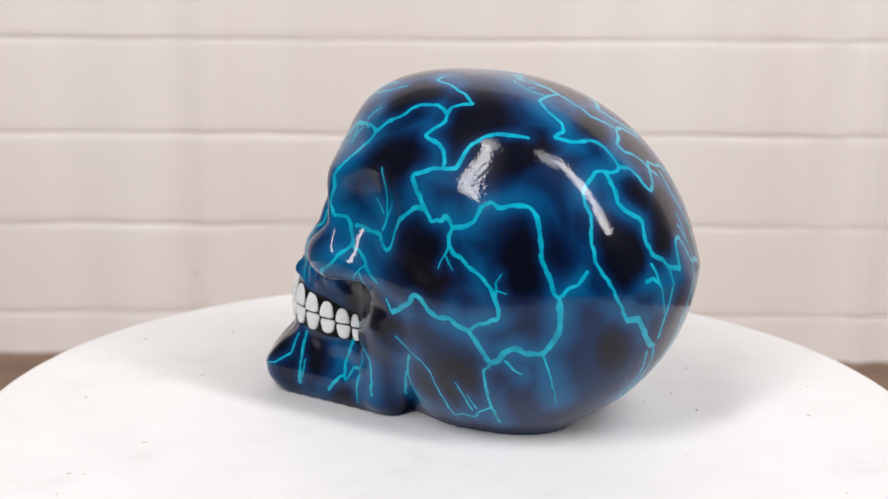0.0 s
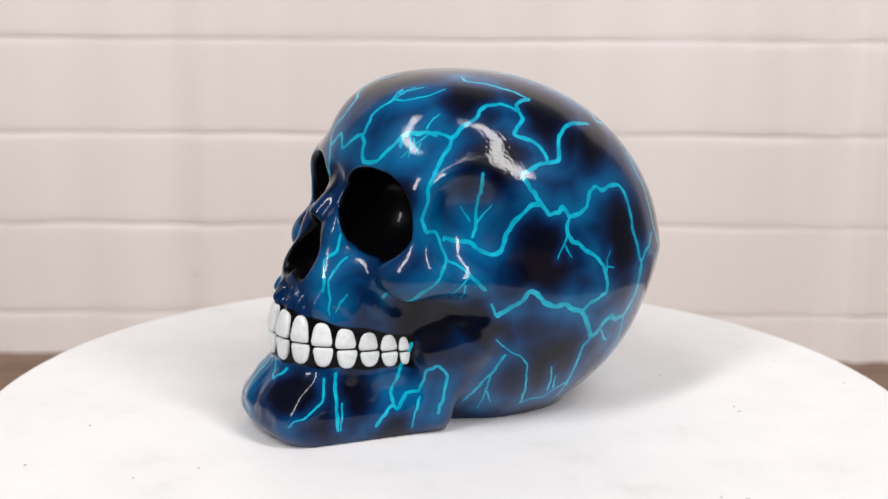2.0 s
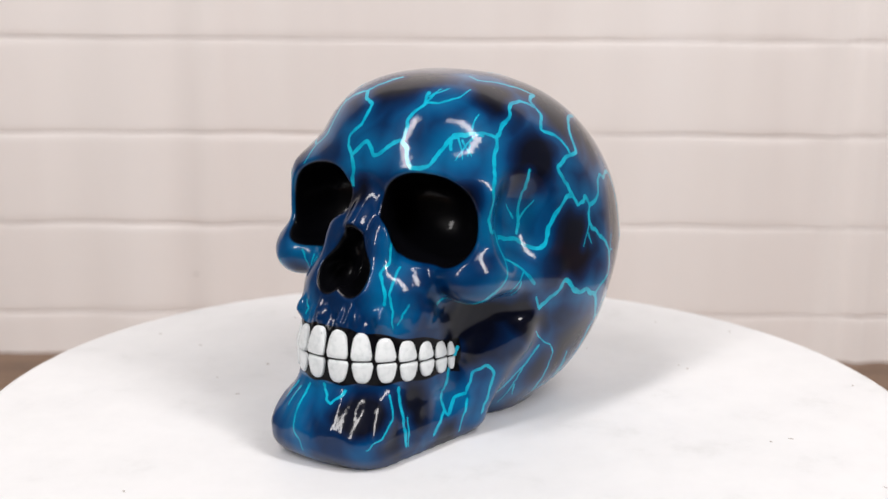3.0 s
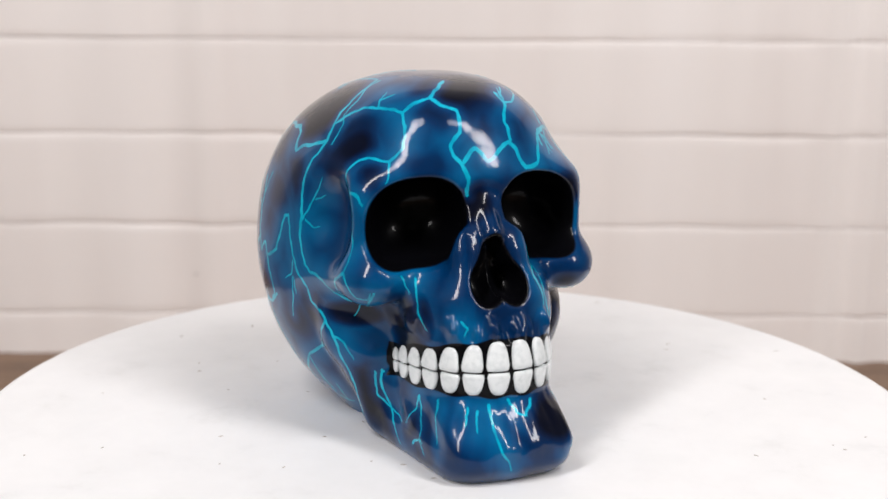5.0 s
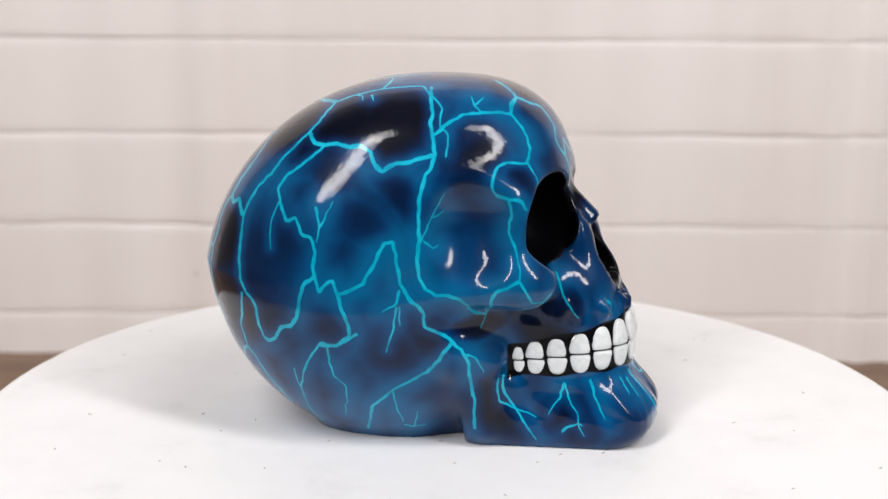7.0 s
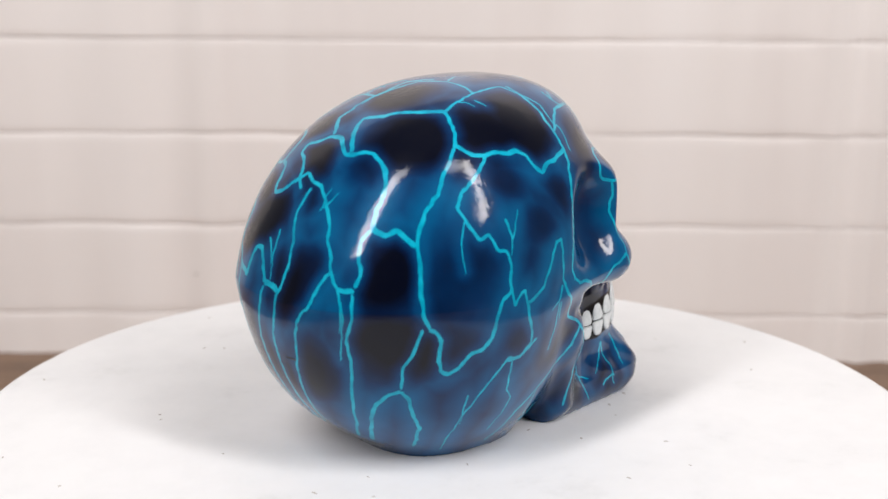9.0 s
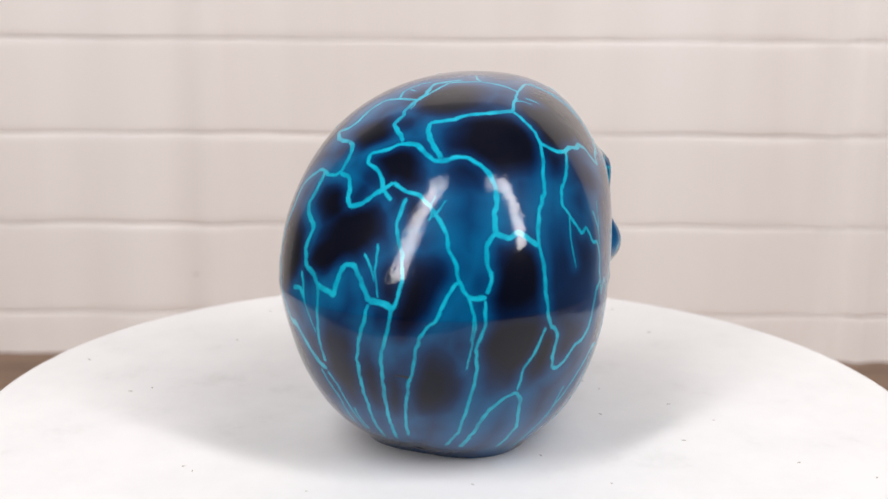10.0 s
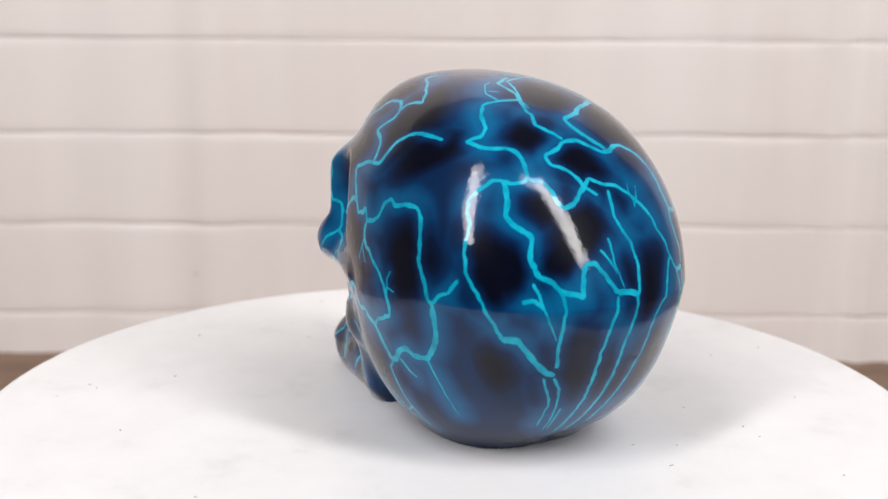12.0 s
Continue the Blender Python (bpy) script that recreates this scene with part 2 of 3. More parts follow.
def ripple(P):
    """Roots of the teeth, as soft upright ridges round the arch."""
    a = np.arctan2(P[..., 1] / TEETH_HALF, (P[..., 0] - TEETH_BACK) / (TEETH_FRONT - TEETH_BACK))
    return np.cos(a * 14.0 + math.pi) + 0.5 * np.sin(a * 23.0 + P[..., 2] * 0.35) + 0.3 * np.sin(a * 47.0 - P[..., 2] * 0.2)


def lower_jaw(M, P):
    x, y, z = M[..., 0], M[..., 1], M[..., 2]
    lift = np.clip((z - 11) / 18, 0, 1)
    lift = lift * lift * (3 - 2 * lift)
    fore = np.clip((x - 22) / 14, 0, 1)
    side = y - (32.5 - 2.5 * np.clip(1 - z / 7, 0, 1) ** 2 - 0.16 * (x - 15) + 0.2 * z * (1 - fore) - 0.28 * np.maximum(z - 11, 0) * fore)
    front = x - (80.5 - 10 * lift - 0.0075 * y * y - 6 * np.clip(1 - z / 8, 0, 1) ** 2)
    d = meet(side, front, 8)
    d = meet(d, 13 + 0.1 * z - x, 7)
    d = meet(d, z - 27, 8)
    wave = np.sin(x * 0.21 + z * 0.33 + np.sign(P[..., 1])) * np.sin(P[..., 1] * 0.27 + z * 0.11 + 1.0)
    return d - (0.22 * ripple(P) + 0.75 * wave) * np.clip((z - 5) / 8, 0, 1)


def skull_field(P, floor=True):
    P = np.asarray(P, np.float32)
    M = P.copy()
    M[..., 1] = np.abs(M[..., 1])
    x, y, z = M[..., 0], M[..., 1], M[..., 2]
    d = cranium(P)
    d = join(d, blob(M, (8, 0, 83), (34, 47, 21.5), 4.6), 7)             # mass of the face
    d = join(d, blob(M, (35, 36, 64), (12, 10.5, 9)), 6)                # cheekbone
    d = join(d, rod(M, (33, 40, 63), (0, 47, 59), 5.5, 4.5), 7)         # arch to the ear
    d = join(d, blob(M, (38, 0, 54), (27, 26, 19), 2.3), 7)             # upper jaw
    d = carve(d, blob(M, (58, 0, 90), (15, 9, 9)), 4)                   # dip between the eyes
    d = join(d, rod(M, (36, 0, 95), (52.3, 0, 80.5), 5, 4.2), 4)            # nose bone
    d = join(d, rod(M, (37, 5, 93), (49.5, 7, 74), 4.5, 5), 4)              # sides of the nose
    d = join(d, rod(M, (49, 9, 78), (55.5, 10, 60), 4, 4), 5)             # rim of the nose
    d = join(d, tooth_arch(P, 22, 52) - 1.35 * ripple(P) * np.clip((z - 46) / 4, 0, 1), 4)
    d = join(d, rod(M, (11, 40, 46), (21, 28, 8), 6, 6), 10)             # ramus
    d = join(d, rod(M, (12, 40, 37), (23, 32, 33), 5.5, 4.5), 8)          # flank of the jaw below the cheek
    d = carve(d, rod(M, (13, 50, 48), (36, 34, 48), 2.6, 3.2), 2.5)     # slot under the arch
    d = join(d, blob(P, (-20, -1, 2), (28, 27.5, 17), 3.0), 5)            # flat foot of the cranium
    d = join(d, blob(M, (7, 0, 10), (15, 21, 17)), 7)                   # base between jaw and cranium
    d = join(d, lower_jaw(M, P), 3)
    d = carve(d, blob(M, (20, 56.5, 84), (15.5, 17, 20)), 4.5)                # temple
    eye, nose = sockets(M)
    d = carve(d, eye, 2.5)
    d = carve(d, nose, 1.5)
    return np.maximum(d, -z) if floor else d


def slope(P, h=0.3, floor=True):
    g = np.stack([skull_field(P + e, floor) - skull_field(P - e, floor) for e in np.eye(3, dtype=np.float32) * h], -1)
    return g / (np.linalg.norm(g, axis=-1, keepdims=True) + 1e-9)


def settle(P, rounds=4):
    """Slide points along the slope on to the skin."""
    P = np.asarray(P, np.float32)
    for _ in range(rounds):
        g = np.stack([skull_field(P + e) - skull_field(P - e) for e in np.eye(3, dtype=np.float32) * 0.3], -1) / 0.6
        P = P - (skull_field(P) / ((g * g).sum(-1) + 1e-6))[..., None] * g * 0.9
    return P


def skin(step):
    """Surface nets over the field: vertices and quads."""
    lo, hi = np.array([-94, -66, -3.0]), np.array([90, 66, 138.0])
    n = ((hi - lo) / step).astype(int) + 1
    ax = [lo[i] + step * np.arange(n[i]) for i in range(3)]
    D = np.empty(n, np.float32)
    for i in range(n[0]):
        G = np.stack(np.meshgrid(ax[0][i:i + 1], ax[1], ax[2], indexing="ij"), -1)
        D[i] = skull_field(G)[0]
    inside = D < 0
    c = [slice(0, -1), slice(1, None)]
    count = sum(inside[c[a], c[b], c[e]].astype(np.int8) for a in (0, 1) for b in (0, 1) for e in (0, 1))
    mixed = (count > 0) & (count < 8)
    index = np.full(mixed.shape, -1, np.int64)
    index[mixed] = np.arange(mixed.sum())
    cells = np.argwhere(mixed)
    V = (lo + (cells + 0.5) * step).astype(np.float32)
    quads = []
    for axis in range(3):
        a = np.take(inside, np.arange(n[axis] - 1), axis)
        b = np.take(inside, np.arange(1, n[axis]), axis)
        u, v = (axis + 1) % 3, (axis + 2) % 3
        for first, flip in ((a & ~b, False), (~a & b, True)):
            e = np.argwhere(first)
            ok = (e[:, u] > 0) & (e[:, v] > 0) & (e[:, u] < n[u] - 1) & (e[:, v] < n[v] - 1)
            e = e[ok]
            du, dv = np.eye(3, dtype=int)[u], np.eye(3, dtype=int)[v]
            q = [e - du - dv, e - dv, e, e - du]
            q = np.stack([index[tuple(k.T)] for k in q], 1)
            quads.append(q[:, ::-1] if flip else q)
    return V, np.concatenate(quads)


MM = 0.001


def bite(x):
    """Height of the line between the rows of teeth, which rises to the front."""
    return 37.6 + 0.127 * (x - 70.5)


def arch_point(a):
    """A place on the tooth arch and the way out of it, for an angle from the front."""
    def at(v):
        c, s = math.cos(v), math.sin(v)
        r = (abs(c) ** 2.3 + abs(s) ** 2.3) ** (-1 / 2.3)
        return Vector((TEETH_BACK + (TEETH_FRONT - TEETH_BACK) * r * c, TEETH_HALF * r * s, 0))
    along = (at(a + 0.01) - at(a - 0.01)).normalized()
    return at(a), Vector((along.y, -along.x, 0))


def tooth_places(weights):
    """Angle and width of each tooth, the arch's length shared out by weight."""
    angles = [-1.5 + 3.0 * k / 400 for k in range(401)]
    fine = [arch_point(a)[0] for a in angles]
    run = [0.0]
    for p, q in zip(fine, fine[1:]):
        run.append(run[-1] + (q - p).length)
    unit, at, places = run[-1] / sum(weights), 0.0, []
    for w in weights:
        places.append((float(np.interp(at + w * unit / 2, run, angles)), w * unit))
        at += w * unit
    return places


def gum_band(V):
    """Below 0 on the black gums round the teeth."""
    a = np.arctan2(V[:, 1] / TEETH_HALF, (V[:, 0] - TEETH_BACK) / (TEETH_FRONT - TEETH_BACK))
    far = np.clip(np.abs(a) / 1.5, 0, 1) ** 1.4
    line = bite(V[:, 0])
    scallop = 0.5 * np.cos(a * 14.0)
    top = V[:, 2] - (line + 11.2 - 5.0 * far - scallop)
    low = (line - 9.2 + 3.4 * far + scallop) - V[:, 2]
    return np.maximum(np.maximum(top, low), np.maximum(29 - V[:, 0], tooth_arch(V, 10, 60) - 2.6))


def tooth(parent, angle, width, tall, up, lean):
    """One tooth: flat at the bite, round at the gum, domed outwards."""
    p, out = arch_point(angle)
    across = Vector((-out.y, out.x, 0))
    bm = bmesh.new()
    rings = []
    steps = 22
    for ring, (grow, rise) in enumerate(((1.0, -1.6), (1.0, 0.6), (0.98, 0.95), (0.93, 1.15), (0.6, 1.3))):
        verts = []
        for k in range(steps):
            v = k * math.tau / steps
            c, s = math.cos(v), math.sin(v)
            e = 9.0 if s < 0 else 3.0
            r = (abs(c) ** e + abs(s) ** e) ** (-1 / e)
            h = s * r * grow
            taper = 1.0 - 0.36 * ((h + 1) / 2) ** 1.25
            w = c * r * grow * taper
            high = 0.35 + tall * (h + 1) / 2
            back = 0.24 * max(high - 2, 0) if up > 0 else 0.06 * high
            q = p + out * (rise - 0.5 * w * w - back) + across * (w * width / 2 + lean * h)
            verts.append(bm.verts.new((q.x * MM, q.y * MM, (bite(p.x) + up * high) * MM)))
        rings.append(verts)
    for lo, hi in zip(rings, rings[1:]):
        for k in range(steps):
            bm.faces.new((lo[k], lo[(k + 1) % steps], hi[(k + 1) % steps], hi[k]))
    bm.faces.new(rings[-1])
    bmesh.ops.recalc_face_normals(bm, faces=bm.faces)
    return smooth(part("tooth", bm, TOOTH, parent, "white painted tooth"))


BOLTS = []
SCRATCH = [(-86, -8, 42), (-86, -10, 42), (-85, -12, 42), (-85, -14, 42)]


def bolt(width, *places):
    """A stroke of paint: its width and the places that it passes, in millimetres."""
    BOLTS.append((width, places))


def draw_bolts():
    """The painted lightning, stroke by stroke."""
    bolt(1.7, (19, 37, 111), (14, 36, 115), (9, 36, 117), (7, 35, 119), (3, 33, 121), (-4, 34, 122), (-9, 37, 119))
    bolt(1.6, (-9, 37, 119), (-9, 35, 121), (-12, 33, 122), (-17, 32, 123))
    bolt(1.7, (-9, 37, 119), (-9, 40, 117), (-4, 42, 113), (-3, 43, 112), (-5, 44, 111), (-9, 45, 110), (-12, 47, 107), (-13, 49, 104), (-13, 50, 102), (-16, 50, 102), (-18, 50, 103), (-19, 48, 106), (-21, 45, 110), (-25, 43, 113), (-29, 41, 114), (-34, 40, 114), (-40, 38, 113))
    bolt(1.7, (-13, 50, 102), (-9, 50, 102), (-6, 50, 100), (-2, 50, 99), (-2, 51, 97), (-5, 52, 93), (-8, 54, 88), (-11, 55, 84), (-15, 55, 85), (-16, 55, 87), (-18, 55, 85), (-19, 56, 83), (-24, 56, 84), (-27, 56, 86), (-29, 55, 91), (-32, 54, 93), (-35, 54, 91), (-40, 52, 92), (-45, 51, 92), (-48, 51, 88), (-50, 53, 82), (-51, 54, 74), (-53, 53, 70), (-55, 53, 64), (-57, 52, 61))
    bolt(1.7, (-8, 54, 88), (-4, 53, 88), (0, 53, 85), (3, 52, 82), (5, 51, 78), (6, 51, 74), (8, 50, 71), (10, 49, 71), (13, 47, 73), (16, 45, 76), (22, 43, 77), (25, 42, 77))
    bolt(1.7, (-19, 56, 83), (-18, 56, 80), (-18, 57, 77), (-20, 57, 74), (-23, 57, 73), (-26, 58, 70), (-30, 58, 68), (-33, 58, 65), (-35, 58, 61), (-37, 58, 57), (-37, 57, 53), (-33, 58, 51), (-29, 57, 50), (-26, 57, 47))
    bolt(0.9, (-18, 57, 77), (-17, 57, 74), (-15, 57, 70), (-14, 56, 68))
    bolt(0.8, (-17, 57, 73), (-20, 57, 68))
    bolt(0.9, (-36, 58, 60), (-36, 58, 65), (-38, 58, 69))
    bolt(0.9, (-36, 58, 63), (-40, 57, 62))
    bolt(2.0, (7, 49, 48), (3, 50, 50), (-1, 53, 53), (-4, 54, 57), (-7, 55, 56), (-10, 55, 52), (-14, 56, 50), (-18, 57, 51), (-22, 57, 48), (-26, 57, 47), (-28, 56, 44), (-31, 55, 39), (-33, 54, 35))
    bolt(1.2, (-33, 54, 35), (-30, 53, 31), (-30, 47, 19), (-31, 36, 7))
    bolt(1.3, (9, 49, 53), (7, 49, 48))
    bolt(2.3, (-33, 54, 35), (-36, 54, 36), (-38, 54, 40), (-42, 54, 42), (-46, 52, 40), (-51, 50, 40), (-55, 50, 45), (-57, 50, 50), (-57, 52, 61))
    bolt(1.4, (-57, 52, 61), (-60, 51, 65), (-63, 49, 66), (-65, 47, 71))
    bolt(0.9, (-51, 50, 40), (-53, 45, 29), (-53, 38, 18))
    bolt(1.1, (-38, 53, 37), (-41, 51, 33), (-44, 50, 31))
    bolt(1.0, (-30, 44, 15), (-25, 42, 12), (-22, 39, 8), (-17, 39, 9), (-13, 37, 7), (-11, 43, 16), (-8, 48, 27), (-4, 49, 31), (0, 48, 33), (4, 47, 37), (6, 47, 39))
    bolt(0.9, (-22, 42, 12), (-20, 47, 20), (-18, 49, 25))
    bolt(0.8, (-24, 43, 13), (-22, 47, 20))
    bolt(1.3, (1, 47, 32), (4, 42, 23), (7, 37, 17), (9, 31, 11))
    bolt(0.8, (4, 42, 23), (3, 37, 14), (2, 30, 6))
    bolt(0.8, (3, 38, 15), (-1, 35, 9))
    bolt(1.5, (19, 37, 111), (20, 38, 109), (23, 38, 106), (26, 40, 103), (30, 42, 98), (32, 42, 95), (32, 42, 92), (33, 42, 89), (34, 42, 85), (33, 42, 80))
    bolt(1.6, (33, 42, 80), (28, 42, 80), (27, 42, 78), (25, 44, 72), (25, 45, 70))
    bolt(1.3, (19, 37, 111), (22, 34, 113), (27, 31, 113), (31, 27, 113), (34, 27, 111), (35, 28, 108))
    bolt(0.8, (31, 28, 113), (32, 30, 109), (34, 32, 105))
    bolt(0.8, (30, 29, 111), (31, 34, 106))
    bolt(0.8, (26, 31, 114), (23, 30, 117), (20, 30, 119))
    bolt(1.5, (25, 45, 70), (22, 45, 69), (19, 47, 66), (17, 49, 63), (14, 50, 60), (12, 50, 58))
    bolt(1.5, (25, 45, 70), (27, 46, 68), (30, 48, 65), (33, 48, 62), (37, 46, 59), (41, 28, 53))
    bolt(0.8, (18, 48, 64), (21, 48, 61), (24, 46, 58))
    bolt(0.8, (20, 49, 61), (19, 44, 55))
    bolt(1.3, (12, 46, 100), (12, 46, 95), (13, 45, 90), (14, 45, 84), (14, 45, 79), (15, 45, 77))
    bolt(0.8, (14, 45, 81), (10, 46, 86), (9, 47, 88))
    bolt(0.8, (15, 44, 82), (17, 43, 85), (18, 43, 87))
    bolt(1.5, (29, 28, 36), (32, 27, 30), (35, 27, 24), (37, 26, 18), (37, 27, 13), (36, 28, 11), (34, 27, 12), (32, 28, 17), (27, 30, 18))
    bolt(1.6, (44, 26, 6), (40, 27, 11), (37, 27, 13))
    bolt(1.3, (27, 30, 18), (25, 31, 23), (24, 33, 28), (22, 36, 30), (20, 38, 26), (21, 36, 16), (22, 34, 9))
    bolt(1.0, (27, 30, 16), (29, 29, 10), (30, 28, 4))
    bolt(1.2, (2, 15, 130), (3, 19, 129), (-4, 23, 128), (-12, 28, 125), (-16, 32, 123))
    bolt(1.5, (17, -4, 130), (24, -10, 127), (27, -13, 125), (31, -11, 123), (35, -6, 122), (38, -6, 118), (41, -7, 115), (42, -11, 111), (44, -11, 108), (46, -8, 105), (47, -6, 100), (47, -6, 96), (46, -6, 93))
    bolt(1.3, (27, -13, 125), (27, -19, 123), (27, -24, 120))
    bolt(1.6, (46, -8, 105), (45, -5, 108), (44, -2, 110), (45, 0, 108), (46, 2, 105), (46, 4, 106), (44, 7, 109), (42, 11, 111), (42, 14, 109), (44, 15, 106), (45, 17, 102), (44, 20, 102), (42, 23, 103), (37, 25, 108), (33, 27, 112), (27, 31, 113), (23, 34, 112))
    bolt(1.4, (42, 12, 111), (39, 12, 116), (38, 11, 117), (35, 12, 120), (31, 14, 122), (28, 13, 125), (25, 12, 126))
    bolt(0.8, (30, 14, 123), (25, 15, 126), (19, 17, 127))
    bolt(0.9, (30, 14, 123), (28, 18, 123), (21, 22, 124), (13, 22, 126))
    bolt(0.8, (28, 14, 125), (21, 15, 127))
    bolt(0.8, (26, 32, 112), (30, 31, 109), (36, 30, 105))
    bolt(0.8, (29, 32, 110), (32, 33, 106))
    bolt(1.1, (71, -8, 27), (72, -7, 17), (76, -5, 11), (79, -3, 6))
    bolt(1.1, (62, -15, 54), (64, -13, 52), (64, -14, 49))
    bolt(1.0, (61, 20, 25), (63, 22, 17), (73, 18, 10))
    bolt(1.1, (24, -32, 30), (26, -31, 18), (40, -27, 12))
    bolt(1.2, (70, -1, 28), (71, 2, 22), (71, 4, 18), (71, 6, 23), (70, 8, 27))
    bolt(1.0, (67, -14, 25), (69, -15, 17))
    bolt(1.1, (50, 17, 68), (58, 18, 61), (59, 21, 48))
    bolt(0.9, (45, -30, 67), (45, -27, 60))
    bolt(1.0, (46, -40, 62), (21, -39, 47))
    bolt(1.6, (-2, -21, 128), (0, -29, 124), (2, -34, 121), (2, -37, 118), (4, -41, 112), (5, -44, 108), (5, -46, 104), (3, -49, 101), (2, -51, 94), (2, -52, 88), (2, -52, 80), (2, -53, 74), (2, -52, 68), (5, -52, 63))
    bolt(1.4, (5, -52, 63), (8, -51, 61), (12, -50, 61), (16, -49, 60), (18, -47, 57), (20, -42, 53), (23, -37, 52), (27, -48, 60), (28, -48, 63), (33, -48, 65), (36, -47, 67))
    bolt(1.6, (27, -23, 120), (24, -25, 121), (18, -29, 121), (12, -32, 120), (8, -36, 118), (4, -40, 114))
    bolt(1.3, (27, -15, 125), (26, -19, 123), (27, -23, 120))
    bolt(1.4, (27, -23, 120), (31, -24, 117), (34, -25, 113), (35, -26, 109), (35, -30, 106), (35, -31, 105), (31, -34, 105), (28, -36, 105), (26, -39, 104), (25, -41, 102), (25, -42, 98), (27, -42, 95), (31, -42, 94), (35, -42, 93), (37, -41, 90))
    bolt(0.9, (35, -31, 105), (38, -32, 101), (40, -34, 98))
    bolt(1.3, (31, -42, 94), (32, -42, 89), (31, -42, 83), (33, -42, 78), (36, -46, 71), (36, -47, 67))
    bolt(1.1, (36, -47, 67), (38, -47, 64), (40, -44, 59), (43, -41, 59), (45, -41, 62))
    bolt(0.9, (18, -29, 121), (15, -27, 123), (13, -24, 126))
    bolt(0.8, (15, -27, 123), (17, -22, 125))
    bolt(2.0, (5, -44, 108), (1, -46, 107), (-3, -47, 105), (-7, -48, 105), (-11, -50, 102), (-14, -49, 104), (-16, -47, 108), (-20, -46, 110), (-24, -46, 109), (-29, -45, 110), (-33, -45, 109), (-37, -43, 109), (-40, -39, 112))
    bolt(1.5, (-33, -45, 109), (-37, -47, 105), (-41, -48, 102), (-46, -48, 98), (-48, -49, 94), (-46, -52, 89), (-43, -54, 84), (-40, -55, 86), (-37, -56, 80), (-34, -57, 80), (-32, -58, 75), (-33, -58, 70), (-32, -58, 65), (-31, -58, 61), (-28, -58, 65), (-26, -58, 66), (-25, -58, 62), (-23, -58, 55), (-21, -57, 50), (-21, -56, 46), (-26, -56, 42), (-29, -56, 42), (-32, -56, 42))
    bolt(0.9, (-29, -56, 41), (-28, -52, 30), (-24, -51, 26), (-25, -47, 19), (-27, -42, 12))
    bolt(0.8, (-47, -51, 90), (-49, -52, 84), (-49, -54, 74))
    bolt(1.1, (-33, -55, 90), (-31, -56, 84), (-32, -57, 78))
    bolt(0.8, (-31, -57, 83), (-29, -56, 88), (-27, -54, 92))
    bolt(1.6, (-25, -58, 61), (-21, -58, 62), (-16, -57, 65), (-13, -56, 70), (-11, -56, 75), (-9, -55, 79), (-6, -55, 80), (-5, -55, 75), (-4, -54, 67), (-3, -54, 64), (0, -54, 59), (3, -52, 56), (4, -51, 54))
    bolt(1.2, (-4, -54, 63), (-5, -54, 58), (-10, -55, 55))
    bolt(0.9, (-5, -54, 57), (-6, -54, 49), (-9, -53, 40))
    bolt(0.8, (-4, -54, 57), (-4, -53, 50))
    bolt(1.5, (4, -51, 54), (4, -50, 49), (9, -48, 47), (13, -47, 44), (15, -45, 41), (17, -42, 35), (18, -40, 28), (19, -38, 21), (19, -35, 12), (19, -34, 8))
    bolt(1.5, (13, -47, 44), (9, -46, 38), (4, -45, 32), (-2, -47, 28), (-8, -47, 25), (-12, -46, 21), (-16, -45, 18), (-21, -35, 4))
    bolt(0.9, (-8, -47, 24), (-8, -43, 17), (-7, -37, 9))
    bolt(1.1, (-7, -36, 7), (-4, -33, 6), (0, -32, 7))
    bolt(0.8, (-4, -33, 6), (-1, -39, 14))
    bolt(1.1, (16, -44, 39), (19, -41, 37), (21, -38, 32))
    bolt(0.9, (2, -53, 78), (5, -50, 85), (8, -48, 91), (10, -47, 96))
    bolt(0.8, (7, -49, 87), (10, -46, 89))
    bolt(1.0, (4, -52, 80), (7, -50, 77), (9, -48, 78))
    bolt(1.3, (25, -31, 30), (26, -29, 26), (27, -29, 22), (31, -28, 16), (36, -28, 9), (40, -26, 4))
    bolt(0.9, (45, -25, 66), (47, -25, 60), (49, -25, 54), (53, -23, 49))
    bolt(1.1, (49, -24, 25), (47, -22, 18), (44, -25, 13))
    bolt(0.9, (49, -24, 25), (51, -22, 16), (57, -24, 6))
    bolt(1.2, (49, -25, 7), (50, -25, 9), (54, -24, 11), (56, -24, 10))
    bolt(1.0, (58, -21, 26), (60, -22, 20), (64, -23, 12))
    bolt(1.0, (69, -11, 24), (69, -11, 20), (71, -12, 15))
    bolt(1.9, (-60, 3, 112), (-60, -3, 112), (-62, -7, 110), (-64, -11, 108), (-63, -15, 108), (-62, -17, 109), (-60, -21, 109), (-60, -25, 107), (-61, -29, 104), (-63, -32, 100), (-66, -33, 96), (-69, -34, 91), (-71, -35, 88))
    bolt(1.9, (-63, -13, 109), (-59, -8, 113), (-55, -5, 116), (-51, -4, 118), (-49, -10, 119), (-45, -15, 121), (-41, -21, 121), (-35, -27, 122))
    bolt(1.6, (-41, -39, 111), (-38, -36, 115), (-37, -32, 119), (-35, -27, 122))
    bolt(1.7, (-41, -39, 111), (-45, -41, 107), (-49, -43, 103), (-52, -44, 98), (-57, -44, 93), (-60, -45, 88), (-62, -46, 83), (-62, -48, 76), (-63, -49, 69), (-62, -50, 61), (-60, -50, 57))
    bolt(1.2, (-35, -27, 122), (-27, -25, 125), (-19, -23, 127), (-5, -21, 128), (-1, -26, 126), (5, -32, 122), (5, -37, 117), (9, -39, 114), (9, -43, 107))
